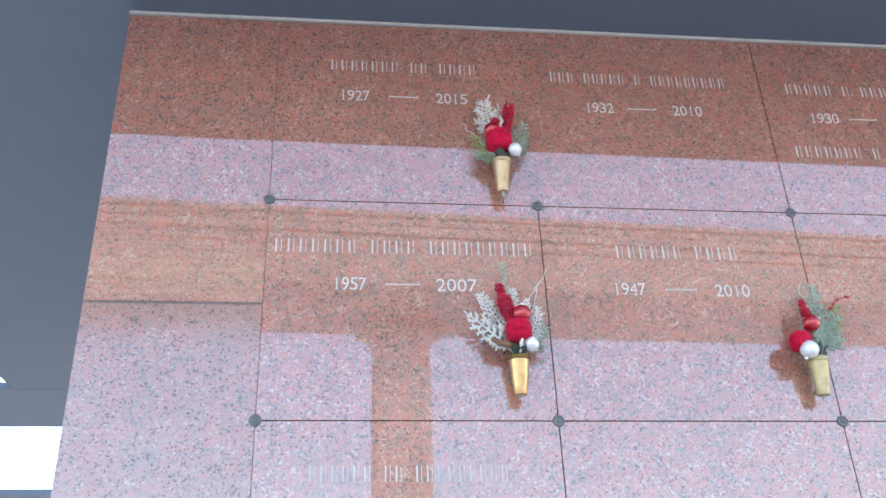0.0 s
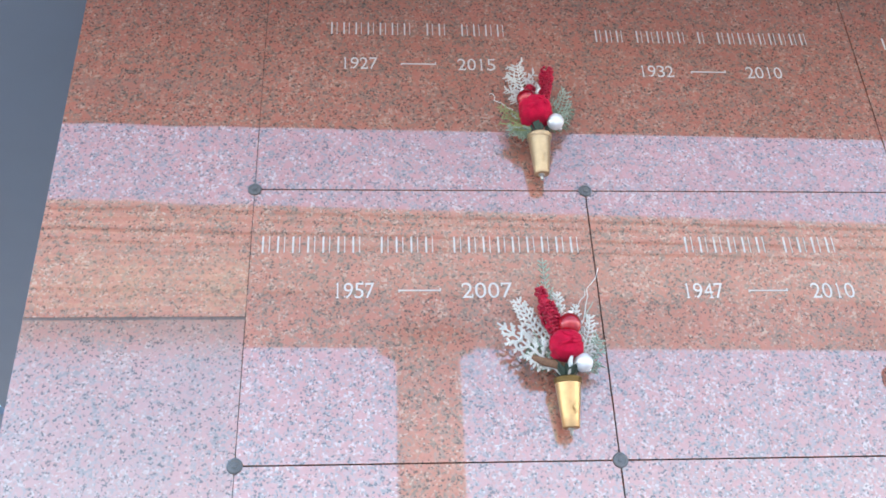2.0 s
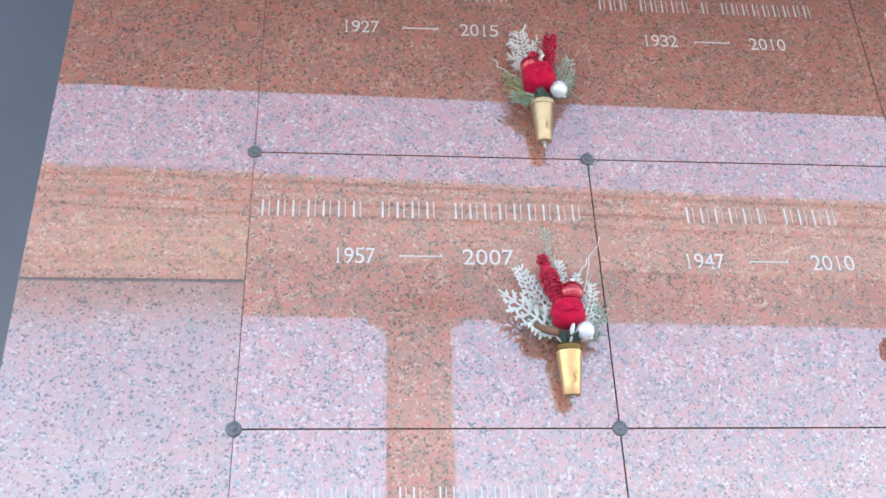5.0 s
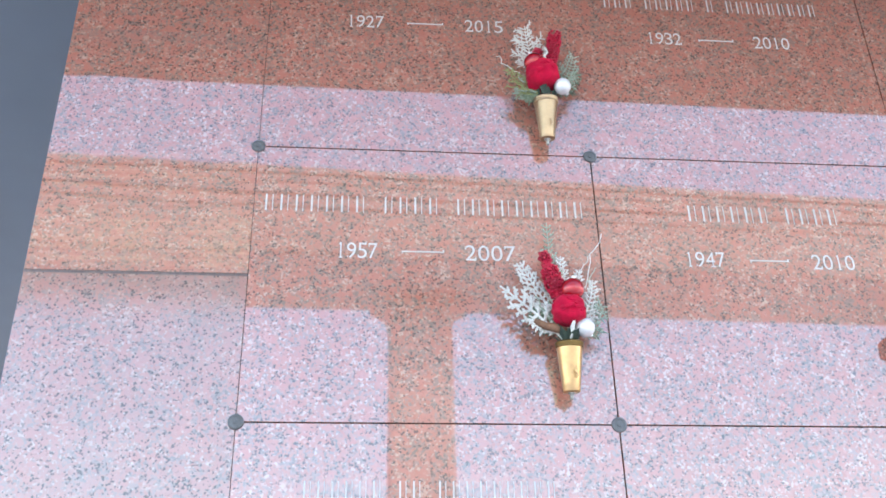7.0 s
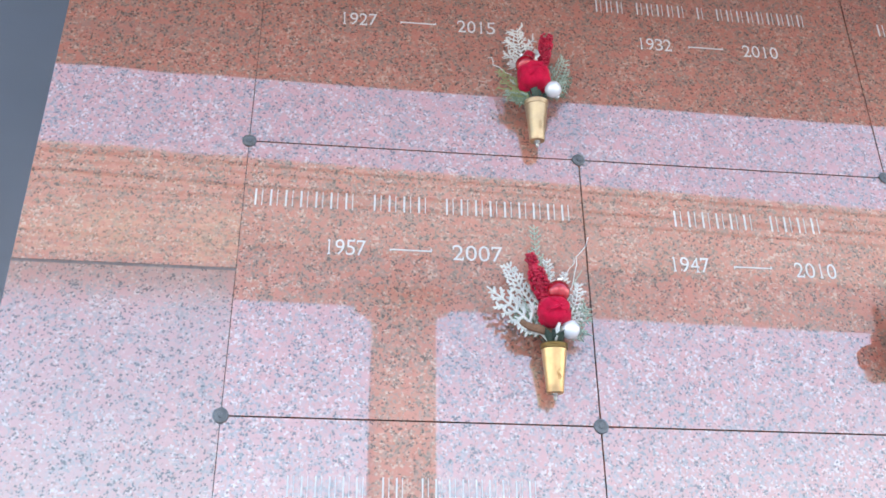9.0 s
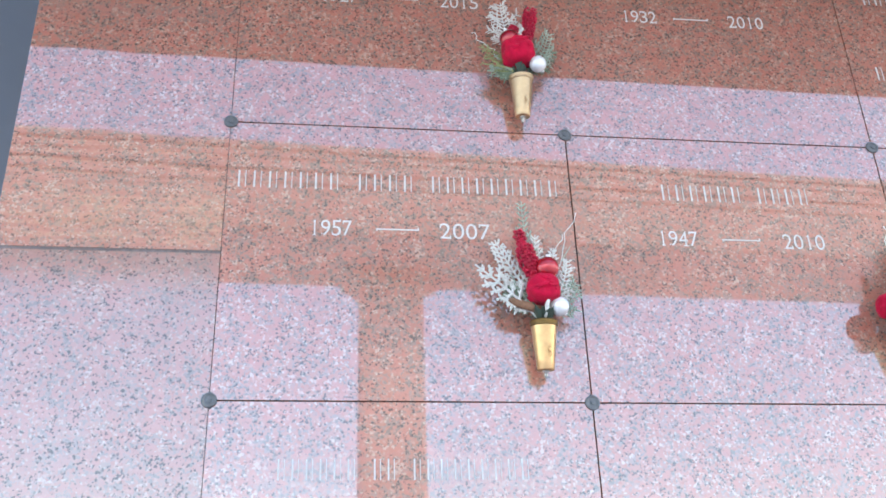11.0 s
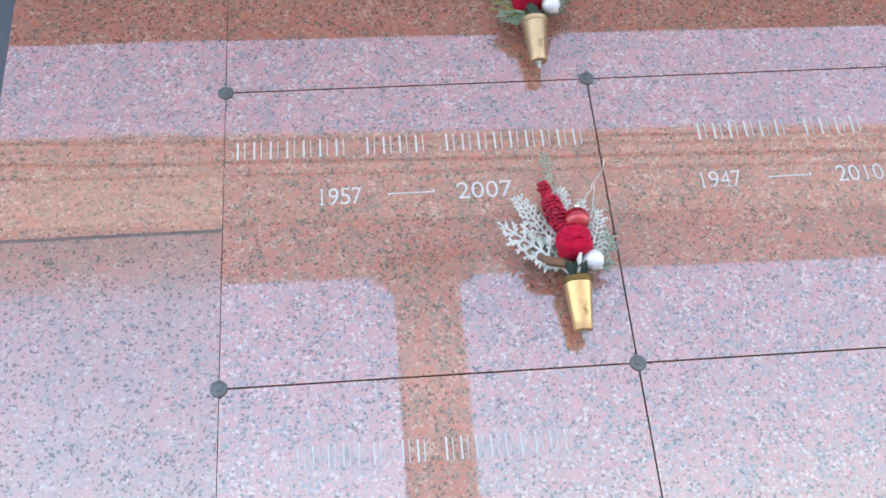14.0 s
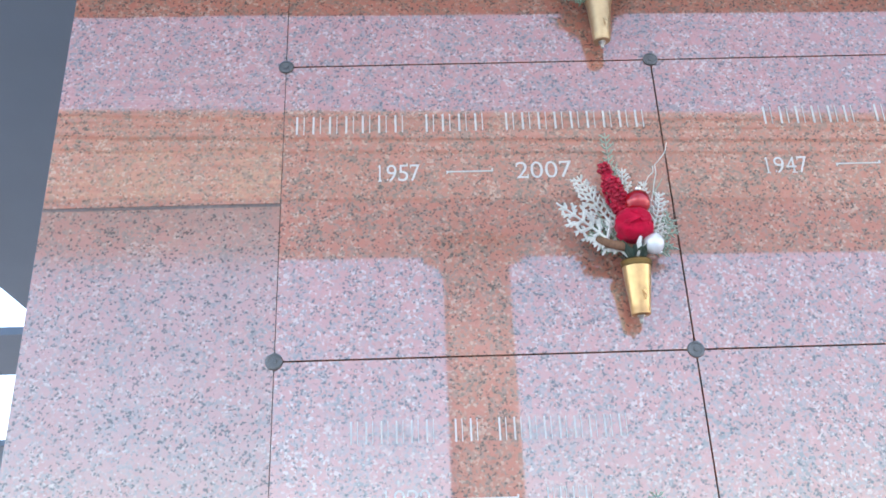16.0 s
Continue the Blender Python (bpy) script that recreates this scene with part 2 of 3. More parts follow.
def tube(bm, points, radii, sides=6):
    """A tapered tube along points."""
    points = [Vector(p) for p in points]
    rings = []
    for i, p in enumerate(points):
        way = (points[min(i + 1, len(points) - 1)] - points[max(i - 1, 0)]).normalized()
        side = way.cross(Vector((0.13, 1, 0.07))).normalized()
        other = way.cross(side)
        r = radii[i]
        rings.append([bm.verts.new(p + (side * math.cos(math.tau * k / sides) + other * math.sin(math.tau * k / sides)) * r) for k in range(sides)])
    for a, b in zip(rings, rings[1:]):
        for k in range(sides):
            bm.faces.new((a[k], a[(k + 1) % sides], b[(k + 1) % sides], b[k]))
    bm.faces.new(rings[0][::-1])
    bm.faces.new(rings[-1])


def ball(radius, centre=(0, 0, 0), flat=1.0, rough=0.0, seed=0, detail=3):
    bm = bmesh.new()
    bmesh.ops.create_icosphere(bm, subdivisions=detail, radius=radius)
    for v in bm.verts:
        lift = 1 + rough * noise.noise(v.co * (2.2 / radius) + Vector((seed, 0, 0)))
        v.co = Vector((v.co.x * lift, v.co.y * lift, v.co.z * lift * flat)) + Vector(centre)
    return bm


# ---- ground and building ----
LEFT, TOP = -0.519, 3.822
CANOPY = 3.837

bm = bmesh.new()
bmesh.ops.create_grid(bm, x_segments=8, y_segments=8, size=600)
tagged(part("ground", bm, CONCRETE), "light grey concrete paving round the building", "ground", kind="structure")

wall = part("wall_1", box(bmesh.new(), (LEFT + 0.012, 0.032, 0.0), (7.0, 3.3, TOP)), PLASTER)
tagged(wall, "mausoleum wall faced with polished pink granite crypt fronts", "wall", kind="structure")
part("joint_backing", box(bmesh.new(), (LEFT + 0.006, 0.014, 0.0), (7.0, 0.0318, TOP - 0.001)), JOINT, wall)


def canopy(name, outline, label, paint=SOFFIT):
    return tagged(part(name, prism(outline, CANOPY, CANOPY + 0.05), paint), label, "canopy", kind="structure")


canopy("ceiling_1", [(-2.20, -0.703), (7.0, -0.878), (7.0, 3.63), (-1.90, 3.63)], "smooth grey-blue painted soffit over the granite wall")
outer = canopy("ceiling_2", [(-7.0, -1.72), (7.0, -2.40), (7.0, -2.90), (-7.0, -2.48)], "soffit of the outer canopy, coloured pale for light bounced off the ground", LIT_SOFFIT)
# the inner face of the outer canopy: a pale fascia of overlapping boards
# the thin strips carry the shade of the grooves in their darker colour
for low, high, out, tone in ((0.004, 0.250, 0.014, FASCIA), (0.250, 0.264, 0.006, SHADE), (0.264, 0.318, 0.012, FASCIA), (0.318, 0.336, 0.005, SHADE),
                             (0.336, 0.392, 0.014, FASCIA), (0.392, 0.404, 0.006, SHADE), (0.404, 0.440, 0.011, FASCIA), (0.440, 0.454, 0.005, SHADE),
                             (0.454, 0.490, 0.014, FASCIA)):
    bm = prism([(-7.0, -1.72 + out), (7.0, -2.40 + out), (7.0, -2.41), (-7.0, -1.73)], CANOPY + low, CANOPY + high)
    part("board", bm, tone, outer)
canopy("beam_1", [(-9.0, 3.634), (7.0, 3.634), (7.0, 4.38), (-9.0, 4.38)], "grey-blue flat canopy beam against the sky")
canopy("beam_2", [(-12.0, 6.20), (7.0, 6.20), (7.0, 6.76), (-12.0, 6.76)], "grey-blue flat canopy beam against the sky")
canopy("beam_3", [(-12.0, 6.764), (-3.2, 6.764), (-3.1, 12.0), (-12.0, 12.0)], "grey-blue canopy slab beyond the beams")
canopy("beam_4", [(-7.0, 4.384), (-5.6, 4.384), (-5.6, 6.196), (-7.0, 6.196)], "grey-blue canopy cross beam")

caulk = part("trim", box(bmesh.new(), (LEFT, -0.006, TOP + 0.002), (7.0, 0.03, CANOPY - 0.001), 0.003), CAULK)
tagged(caulk, "thin cream caulk line between granite and soffit", "trim", kind="structure")

# one column carries the outer canopy, its top flares into it
bm = box(bmesh.new(), (0.430, -2.80, 0.0), (0.752, -2.45, CANOPY - 0.001), 0.02)
column = tagged(part("column", bm, PLASTER), "square pale plastered column under the outer canopy", "column", kind="structure")
for side, x in ((-1, 0.4305), (1, 0.7515)):
    bm = bmesh.new()
    r = 0.10
    curve = [(x, CANOPY - 0.002)] + [(x + side * r * (1 - math.cos(a)), CANOPY - 0.002 - r * (1 - math.sin(a))) for a in [math.pi / 2 * i / 8 for i in range(9)]][::-1]
    near, far = [bm.verts.new((p, -2.785, q)) for p, q in curve], [bm.verts.new((p, -2.465, q)) for p, q in curve]
    bm.faces.new(near)
    bm.faces.new(far[::-1])
    for i in range(len(curve)):
        j = (i + 1) % len(curve)
        bm.faces.new((near[i], near[j], far[j], far[i]))
    bmesh.ops.recalc_face_normals(bm, faces=bm.faces)
    part("bracket", bm, PLASTER, column)

# ---- granite fronts ----
GAP = 0.0034
FRONTS = {}


def front(x0, x1, z0, z1, material=STONE, gap=GAP, name="crypt_front"):
    g = gap / 2
    bm = box(bmesh.new(), (x0 + (0.0008 if x0 == 0.0 else g), 0.0, z0 + g), (x1 - (0.0008 if x1 == 0.0 else g), 0.031, z1 - g), 0.0003)
    return part(name, bm, material, wall)


ROWS_Z = [0.02, Z0 - 3 * H, Z0 - 2 * H, Z0 - H, Z0, Z0 + H, TOP]
for row in range(6):
    z0, z1 = ROWS_Z[row], ROWS_Z[row + 1]
    columns = [(0, 1), (1, 2), (2, 3), (3, 4), (4, 5), (5, 6), (6, 7)]
    if row == 5:
        columns = [(0, 2), (2, 3), (3, 4), (4, 5), (5, 6), (6, 7)]
    for a, b in columns:
        FRONTS[row, a] = front(a * W, b * W, z0, z1)
ends = [0.02, Z0 + 0.361 - 3 * H, Z0 + 0.361 - 2 * H, Z0 + 0.361 - H, Z0 + 0.361, TOP]
for z0, z1 in zip(ends, ends[1:]):
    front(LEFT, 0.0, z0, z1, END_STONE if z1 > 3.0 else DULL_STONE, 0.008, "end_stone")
    part("mortar_joint", box(bmesh.new(), (LEFT + 0.002, 0.0012, z0 - 0.0038), (-0.0012, 0.0139, z0 + 0.0038)), MORTAR, wall)


def cap(x, z):
    bm = turned([(0.0178, 0.0), (0.0178, 0.002), (0.0165, 0.0036), (0.0125, 0.0042), (0.011, 0.0030), (0.006, 0.0030), (0.005, 0.0048), (0.001, 0.0052)], 20)
    bmesh.ops.transform(bm, matrix=pose(x, -0.0004, z, 90), verts=bm.verts)
    return part("rosette_cap", bm, CAP, wall, smooth=False)


for row in (1, 2, 3, 4, 5):
    for c in range(0, 8):
        cap(c * W, ROWS_Z[row])


# ---- lettering ----
SERIFS = {"1": [(0.08, 0.92, 0.0, 0.07), (0.06, 0.5, 0.86, 0.93)], "2": [(0.90, 1.0, 0.0, 0.22), (0.0, 0.10, 0.70, 0.82)], "3": [(0.0, 0.10, 0.70, 0.82), (0.0, 0.10, 0.16, 0.28)],
          "4": [(0.48, 1.0, 0.0, 0.06)], "5": [(0.86, 0.96, 0.90, 1.06), (0.0, 0.10, 0.12, 0.24)], "7": [(0.0, 0.10, 0.78, 1.0)], "9": [(0.04, 0.14, 0.06, 0.16)]}


def figures(text, x0, x1, z, height, parent):
    """Cut numerals with small serifs between x0 and x1, their middle at z."""
    whole = bmesh.new()
    step = (x1 - x0) / len(text)
    for k, digit in enumerate(text):
        curve = bpy.data.curves.new("lettering", "FONT")
        curve.body, curve.size, curve.extrude, curve.offset = digit, 1.0, 0.0, -0.006
        carrier = new("lettering", curve)
        me = bpy.data.meshes.new_from_object(carrier.evaluated_get(bpy.context.evaluated_depsgraph_get()))
        bpy.data.objects.remove(carrier)
        bm = bmesh.new()
        bm.from_mesh(me)
        bpy.data.meshes.remove(me)
        xs, ys = [v.co.x for v in bm.verts], [v.co.y for v in bm.verts]
        low, high, base, top = min(xs), max(xs), min(ys), max(ys)
        width = step * (0.34 if digit == "1" else 0.84)
        left = x0 + step * k + (step - width) / 2
        for v in bm.verts:
            if digit == "1":
                v.co.x = left + width * (0.32 + 0.36 * (v.co.x - low) / (high - low))
            else:
                v.co.x = left + width * (v.co.x - low) / (high - low)
            v.co = Vector((v.co.x, -0.0012, z + (v.co.y - base) / (top - base) * height - height / 2))
        for a, b, c, d in SERIFS.get(digit, []):
            box(bm, (left + a * width, -0.0013, z + (c - 0.5) * height), (left + b * width, -0.0011, z + (d - 0.5) * height))
        me = bpy.data.meshes.new("lettering")
        bm.to_mesh(me)
        bm.free()
        whole.from_mesh(me)
        bpy.data.meshes.remove(me)
    return part("lettering", whole, PAINT, parent)


def dash(x0, x1, z, parent):
    bm = box(bmesh.new(), (x0, -0.0014, z - 0.0016), (x1, 0.0005, z + 0.0016))
    box(bm, (x0 - 0.001, -0.0016, z - 0.005), (x0 + 0.002, 0.0005, z + 0.002))
    box(bm, (x1 - 0.002, -0.0016, z - 0.002), (x1 + 0.001, 0.0005, z + 0.006))
    part("lettering", bm, PAINT, parent)


def bars(words, x0, x1, z, height, parent):
    """A line of thin upright strokes, a broad and a fine one for each letter; words given as counts of letters, spread between x0 and x1."""
    units = sum(words) + 0.9 * (len(words) - 1)
    step, x = (x1 - x0) / units, x0
    for count in words:
        bm = bmesh.new()
        for i in range(count):
            a = x + i * step
            for f, w in ((0.18, 0.12), (0.64, 0.05)):
                box(bm, (a + f * step, -0.0013, z - height / 2), (a + (f + w) * step, 0.0005, z + height / 2))
        part("lettering", bm, PAINT, parent)
        x += (count + 0.9) * step


LINES = [
    (FRONTS[4, 0], (7, 4, 9), (0.021, 0.834, 2.913), 0.046, [("1957", 0.204, 0.308), ("2007", 0.518, 0.648)], (0.366, 0.468), 2.783),
    (FRONTS[4, 1], (6, 4), (1.095, 1.507, 2.913), 0.046, [("1947", 1.073, 1.180), ("2010", 1.403, 1.519)], (1.244, 1.343), 2.780),
    (FRONTS[5, 0], (7, 2, 4), (0.177, 0.691, 3.633), 0.044, [("1927", 0.212, 0.317), ("2015", 0.540, 0.651)], (0.382, 0.480), 3.503),
    (FRONTS[5, 0], (3, 5, 1, 9), (0.945, 1.593, 3.618), 0.044, [("1932", 1.061, 1.165), ("2010", 1.375, 1.485)], (1.215, 1.316), 3.488),
    (FRONTS[5, 2], (5, 1, 6), (1.812, 2.32, 3.605), 0.044, [("1930", 1.879, 1.990)], (2.031, 2.13), 3.478),
    (FRONTS[3, 0], (6, 2, 9), (0.149, 0.709, 2.198), 0.046, [("1932", 0.211, 0.312)], (0.378, 0.476), 2.064),
]
for panel, words, (x0, x1, z), size, dates, (d0, d1), dz in LINES:
    bars(words, x0, x1, z, size, panel)
    for text, a, b in dates:
        figures(text, a, b, dz, 0.042, panel)
    dash(d0, d1, dz, panel)
bars((7, 1, 6), 1.79, 2.36, 3.330, 0.044, FRONTS[5, 2])
bars((4,), 0.527, 0.625, 2.062, 0.040, FRONTS[3, 0])


# ---- vases ----
def vase(x, z, metal, label, rim=None):
    """A tapered crypt vase that leans out from its wall bracket; (x, z) is the middle of its rim."""
    thing = new("flower_vase")
    thing.matrix_world = pose(x, -0.062, z, 8, 0, 0)
    h = 0.115
    part("cup", turned([(0.002, -h), (0.0175, -h), (0.0192, -h + 0.0008), (0.0200, -h + 0.003), (0.0203, -h + 0.010), (0.0207, -h + 0.011), (0.0215, -h + 0.022), (0.0258, -0.055),
                        (0.0296, -0.018), (0.0303, -0.012), (0.0303, -0.001), (0.0285, -0.001), (0.027, -0.03), (0.018, -0.1), (0.002, -0.1)], 40), metal, thing, smooth=True)
    part("rim", turned([(0.0303, -0.0135), (0.0318, -0.013), (0.0324, -0.0105), (0.0314, -0.0085), (0.0312, -0.0072), (0.0326, -0.005), (0.0329, -0.002),
                        (0.0318, 0.0005), (0.0295, 0.0008), (0.0285, -0.001)], 40), rim or DARK_BRONZE, thing, "" if rim else "darker bronze double ring", True)
    part("foot", turned([(0.0015, -h - 0.017), (0.0035, -h - 0.016), (0.0045, -h - 0.010), (0.0045, -h - 0.004), (0.009, -h - 0.003), (0.009, -h + 0.0005)], 14), STEEL, thing, "small bright steel locking pin", True)
    bm = bmesh.new()
    leaf = [(-0.001, -0.088), (0.004, -0.082), (0.001, -0.076), (-0.003, -0.070), (0.002, -0.064), (0.005, -0.071)]
    tube(bm, [(p + 0.006, -0.0285 - 0.02 * (q + 0.09), q) for p, q in leaf], [0.0008, 0.002, 0.0024, 0.002, 0.0016, 0.0006], 6)
    part("emblem", bm, metal, thing, "small raised floral emblem", True)
    bm = bmesh.new()
    tube(bm, [(0, 0.026, -0.03), (0, 0.045, -0.025), (0, 0.0615, -0.012)], [0.005, 0.0045, 0.007], 10)
    part("bracket", bm, rim or DARK_BRONZE, thing, smooth=True)
    bm = bmesh.new()
    tube(bm, [(0, 0.021, -0.1), (0, 0.032, -0.1), (0, 0.0465, -0.094)], [0.004, 0.004, 0.006], 10)
    part("bracket", bm, rim or DARK_BRONZE, thing, smooth=True)
    return tagged(thing, label, "vase", "crypt vases")


# ---- bouquets ----
def bent(a, b, sag, rng, steps=7):
    a, b = Vector(a), Vector(b)
    side = Vector((rng.uniform(-1, 1), rng.uniform(-0.5, 0.2), rng.uniform(-0.3, 0.6))) * sag
    return [a.lerp(b, i / (steps - 1)) + side * math.sin(math.pi * i / (steps - 1)) for i in range(steps)]


def sprig(a, b, seed, spread=0.05, thick=0.0019, twigs=12, sag=0.012):
    """A flat cedar-like sprig from a to b: a stem, alternate side twigs and small scale-leaf tips on each."""
    rng = random.Random(seed)
    bm = bmesh.new()
    spine = bent(a, b, sag, rng, 9)
    tube(bm, spine, [thick * (1.1 - 0.07 * i) for i in range(9)], 5)
    along = (spine[-1] - spine[0]).normalized()
    flat = along.cross(Vector((0, 1, 0))).normalized()
    for i in range(twigs):
        f = 0.16 + 0.84 * i / twigs
        k = min(int(f * 8), 7)
        root = spine[k].lerp(spine[k + 1], f * 8 - k)
        for s in (1, -1):
            reach = spread * (1.05 - 0.75 * f) * rng.uniform(0.65, 1.2)
            out = (flat * s * 0.8 + along * rng.uniform(0.5, 0.9) + Vector((0, -1, 0)) * rng.uniform(-0.25, 0.35)).normalized()
            tip = root + out * reach
            mid = root.lerp(tip, 0.5) + along * reach * -0.06
            tube(bm, [root, mid, tip], [thick * 0.9, thick * 0.95, thick * 0.4], 4)
            for j in range(max(2, int(reach / 0.007))):
                g = 0.25 + 0.7 * j / max(2, int(reach / 0.007))
                base = root.lerp(tip, g)
                turn = flat * s * rng.uniform(-0.2, 0.5) + along * rng.uniform(0.6, 1.0) if j % 2 else flat * s * rng.uniform(0.7, 1.1) + along * rng.uniform(-0.4, 0.1)
                turn = (turn + Vector((0, -1, 0)) * rng.uniform(-0.4, 0.5)).normalized()
                size = reach * 0.32 * rng.uniform(0.6, 1.2)
                tube(bm, [base, base + turn * size * 0.55, base + turn * size], [thick * 0.75, thick * 0.9, thick * 0.35], 4)
    return bm


def curl(a, b, seed, thick=0.0012):
    """A thin curly twig."""
    rng = random.Random(seed)
    bm = bmesh.new()
    a, b = Vector(a), Vector(b)
    pts = [a.lerp(b, i / 13) + Vector((rng.uniform(-1, 1), rng.uniform(-0.5, 0.5), rng.uniform(-1, 1))) * 0.006 * min(i, 4) / 4 + Vector((math.sin(i * 1.1) * 0.006, 0, 0)) for i in range(14)]
    tube(bm, pts, [thick * (1.2 - 0.05 * i) for i in range(14)], 5)
    return bm


def tinsel(a, b, seed, radius=0.020, knob=0.62):
    """A red cone of beaded rows that widens upwards, with a thinner knob above; knob is where the knob begins."""
    rng = random.Random(seed)
    bm = bmesh.new()
    a, b = Vector(a), Vector(b)
    way = (b - a).normalized()
    side, other = way.cross(Vector((0, 1, 0))).normalized(), Vector((0, 1, 0))
    rows = max(9, int((b - a).length / 0.0082))
    tube(bm, [a, a.lerp(b, knob), b], [radius * 0.42, radius * 0.70, radius * 0.22], 8)
    for i in range(rows):
        f = i / (rows - 1)
        if f < knob:
            r = radius * (0.60 + 0.46 * f / knob)
        elif f < knob + 0.09:
            r = radius * 0.86
        elif f < knob + 0.16:
            r = radius * 0.46
        else:
            r = radius * (0.52 if f < 0.95 else 0.36)
        r *= rng.uniform(0.9, 1.08)
        count = max(6, int(r * 620))
        for k in range(count):
            t = math.tau * (k + 0.5 * (i % 2)) / count + rng.uniform(-0.2, 0.2)
            c = a.lerp(b, f) + (side * math.cos(t) + other * math.sin(t)) * r + way * rng.uniform(-0.0012, 0.0012)
            m = Matrix.Translation(c) @ Matrix.Diagonal((1.15, 1.0, 0.85, 1))
            bmesh.ops.create_icosphere(bm, subdivisions=1, radius=0.0046 * rng.uniform(0.8, 1.2), matrix=m)
    return bm


def pompon(centre, radius, seed):
    """A velvet flower head gathered into a squarish bag, with level folds and a rolled upper edge."""
    rng = random.Random(seed)
    bm = bmesh.new()
    bmesh.ops.create_icosphere(bm, subdivisions=5, radius=1.0)
    phase = rng.uniform(0, 6)
    for v in bm.verts:
        n = v.co.normalized()
        swell = 1 / (abs(n.x) ** 5.5 + abs(n.y) ** 4.0 + abs(n.z) ** 5.5) ** (1 / 5.0)
        p = n * min(swell, 1.34)
        turn = math.atan2(n.y, n.x)
        taper = 1.0 - 0.07 * p.z + 0.05 * math.sin(p.z * 2.4 + phase)
        fold = 0.030 * math.sin(p.z * 10.5 + 1.2 * math.sin(turn * 2 + phase) + 0.8 * noise.noise(n * 3.0 + Vector((seed, 0, 0))))
        fold += 0.055 * noise.noise(n * 2.3 + Vector((seed * 1.7, 0, 0))) + 0.016 * noise.noise(n * 9.0 + Vector((0, seed, 0)))
        v.co = Vector((p.x * taper * 0.90, p.y * taper * 0.88, p.z * 0.86)) * radius * (1 + fold)
    bmesh.ops.translate(bm, vec=centre, verts=bm.verts)
    return bm


def berries(points, seed, radius=0.0042):
    """A thin twig with small berries along it."""
    rng = random.Random(seed)
    bm = bmesh.new()
    tube(bm, points, [0.0016] * len(points), 5)
    points = [Vector(p) for p in points]
    for p, q in zip(points, points[1:]):
        for k in range(5):
            c = p.lerp(q, rng.uniform(0, 1)) + Vector((rng.uniform(-1, 1), rng.uniform(-1, 0.3), rng.uniform(-1, 1))) * 0.006
            bmesh.ops.create_icosphere(bm, subdivisions=1, radius=radius * rng.uniform(0.6, 1.2), matrix=Matrix.Translation(c))
    return bm


def pompon(centre, radius, seed):
    """A velvet flower head of many overlapping folded petals, squarish like a full rose."""
    rng = random.Random(seed)
    bm = ball(radius * 0.92, (0, 0, 0), 1.0, 0.10, seed, 4)
    for v in bm.verts:
        # fuller than a ball, like a gathered bag
        n = v.co.normalized()
        v.co *= 1 / max((abs(n.x) ** 3 + abs(n.y) ** 3 + abs(n.z) ** 3) ** (1 / 3), 0.72)
    for v in bm.verts:
        ring = math.sin(v.co.z / radius * 9 + 1.5 * math.sin(math.atan2(v.co.y, v.co.x) * 3)) * 0.035
        v.co *= 1 + ring
        v.co.x *= 1.06
    for k in range(20):
        t, z = math.tau * k / 16 + rng.uniform(-0.2, 0.2), rng.uniform(-0.5, 0.6) * radius
        r = math.sqrt(max(radius ** 2 * 0.92 - z * z, 0.0001))
        m = pose(r * math.cos(t), r * math.sin(t), z, 0, 0, math.degrees(t)) @ pose(0, 0, 0, rng.uniform(-20, 20), rng.uniform(-25, 10), 0) @ Matrix.Diagonal((0.08, 0.50, 0.17, 1))
        bmesh.ops.create_icosphere(bm, subdivisions=2, radius=radius, matrix=m)
    bmesh.ops.translate(bm, vec=centre, verts=bm.verts)
    return bm


def bauble(name, centre, radius, material, parent, label, up=(0, 0, 1)):
    b = part(name, ball(radius, centre, 1.0, 0.0, 0, 4), material, parent, label, True)
    cap_bm = turned([(radius * 0.22, 0), (radius * 0.22, radius * 0.18), (radius * 0.05, radius * 0.24)], 12)
    turn = Vector(up).normalized().to_track_quat("Z", "Y").to_matrix().to_4x4()
    bmesh.ops.transform(cap_bm, matrix=Matrix.Translation(Vector(centre) + Vector(up).normalized() * radius * 0.96) @ turn, verts=cap_bm.verts)
    part("cap", cap_bm, SILVER, b)
    return b


def base_leaves(parent, seed):
    rng = random.Random(seed)
    for k in range(9):
        t = math.tau * k / 9 + rng.uniform(-0.2, 0.2)
        r = rng.uniform(0.030, 0.045)
        tip = Vector((math.cos(t) * r, math.sin(t) * r - 0.004, rng.uniform(0.012, 0.045)))
        bm = bmesh.new()
        root = Vector((math.cos(t) * 0.01, math.sin(t) * 0.01, -0.012))
        side = Vector((-math.sin(t), math.cos(t), 0)) * 0.010
        mid = root.lerp(tip, 0.55) + Vector((0, 0, 0.006))
        thick = Vector((0, 0, 0.0012))
        vs = [bm.verts.new(p) for p in (root, mid + side, tip, mid - side, root - thick, mid + side - thick, tip - thick, mid - side - thick)]
        for f in ((0, 1, 2, 3), (7, 6, 5, 4), (0, 4, 5, 1), (1, 5, 6, 2), (2, 6, 7, 3), (3, 7, 4, 0)):
            bm.faces.new([vs[i] for i in f])
        part("leaf", bm, LEAF, parent)
    bm = bmesh.new()
    tube(bm, [(0, 0, -0.07), (0, 0, -0.02), (0, -0.003, 0.03)], [0.006, 0.010, 0.012], 8)
    part("stem_bundle", bm, LEAF, parent)


def bouquet(x, z, label):
    thing = new("bouquet")
    thing.matrix_world = pose(x, -0.062, z)
    return tagged(thing, label, "bouquet", "winter bouquets")


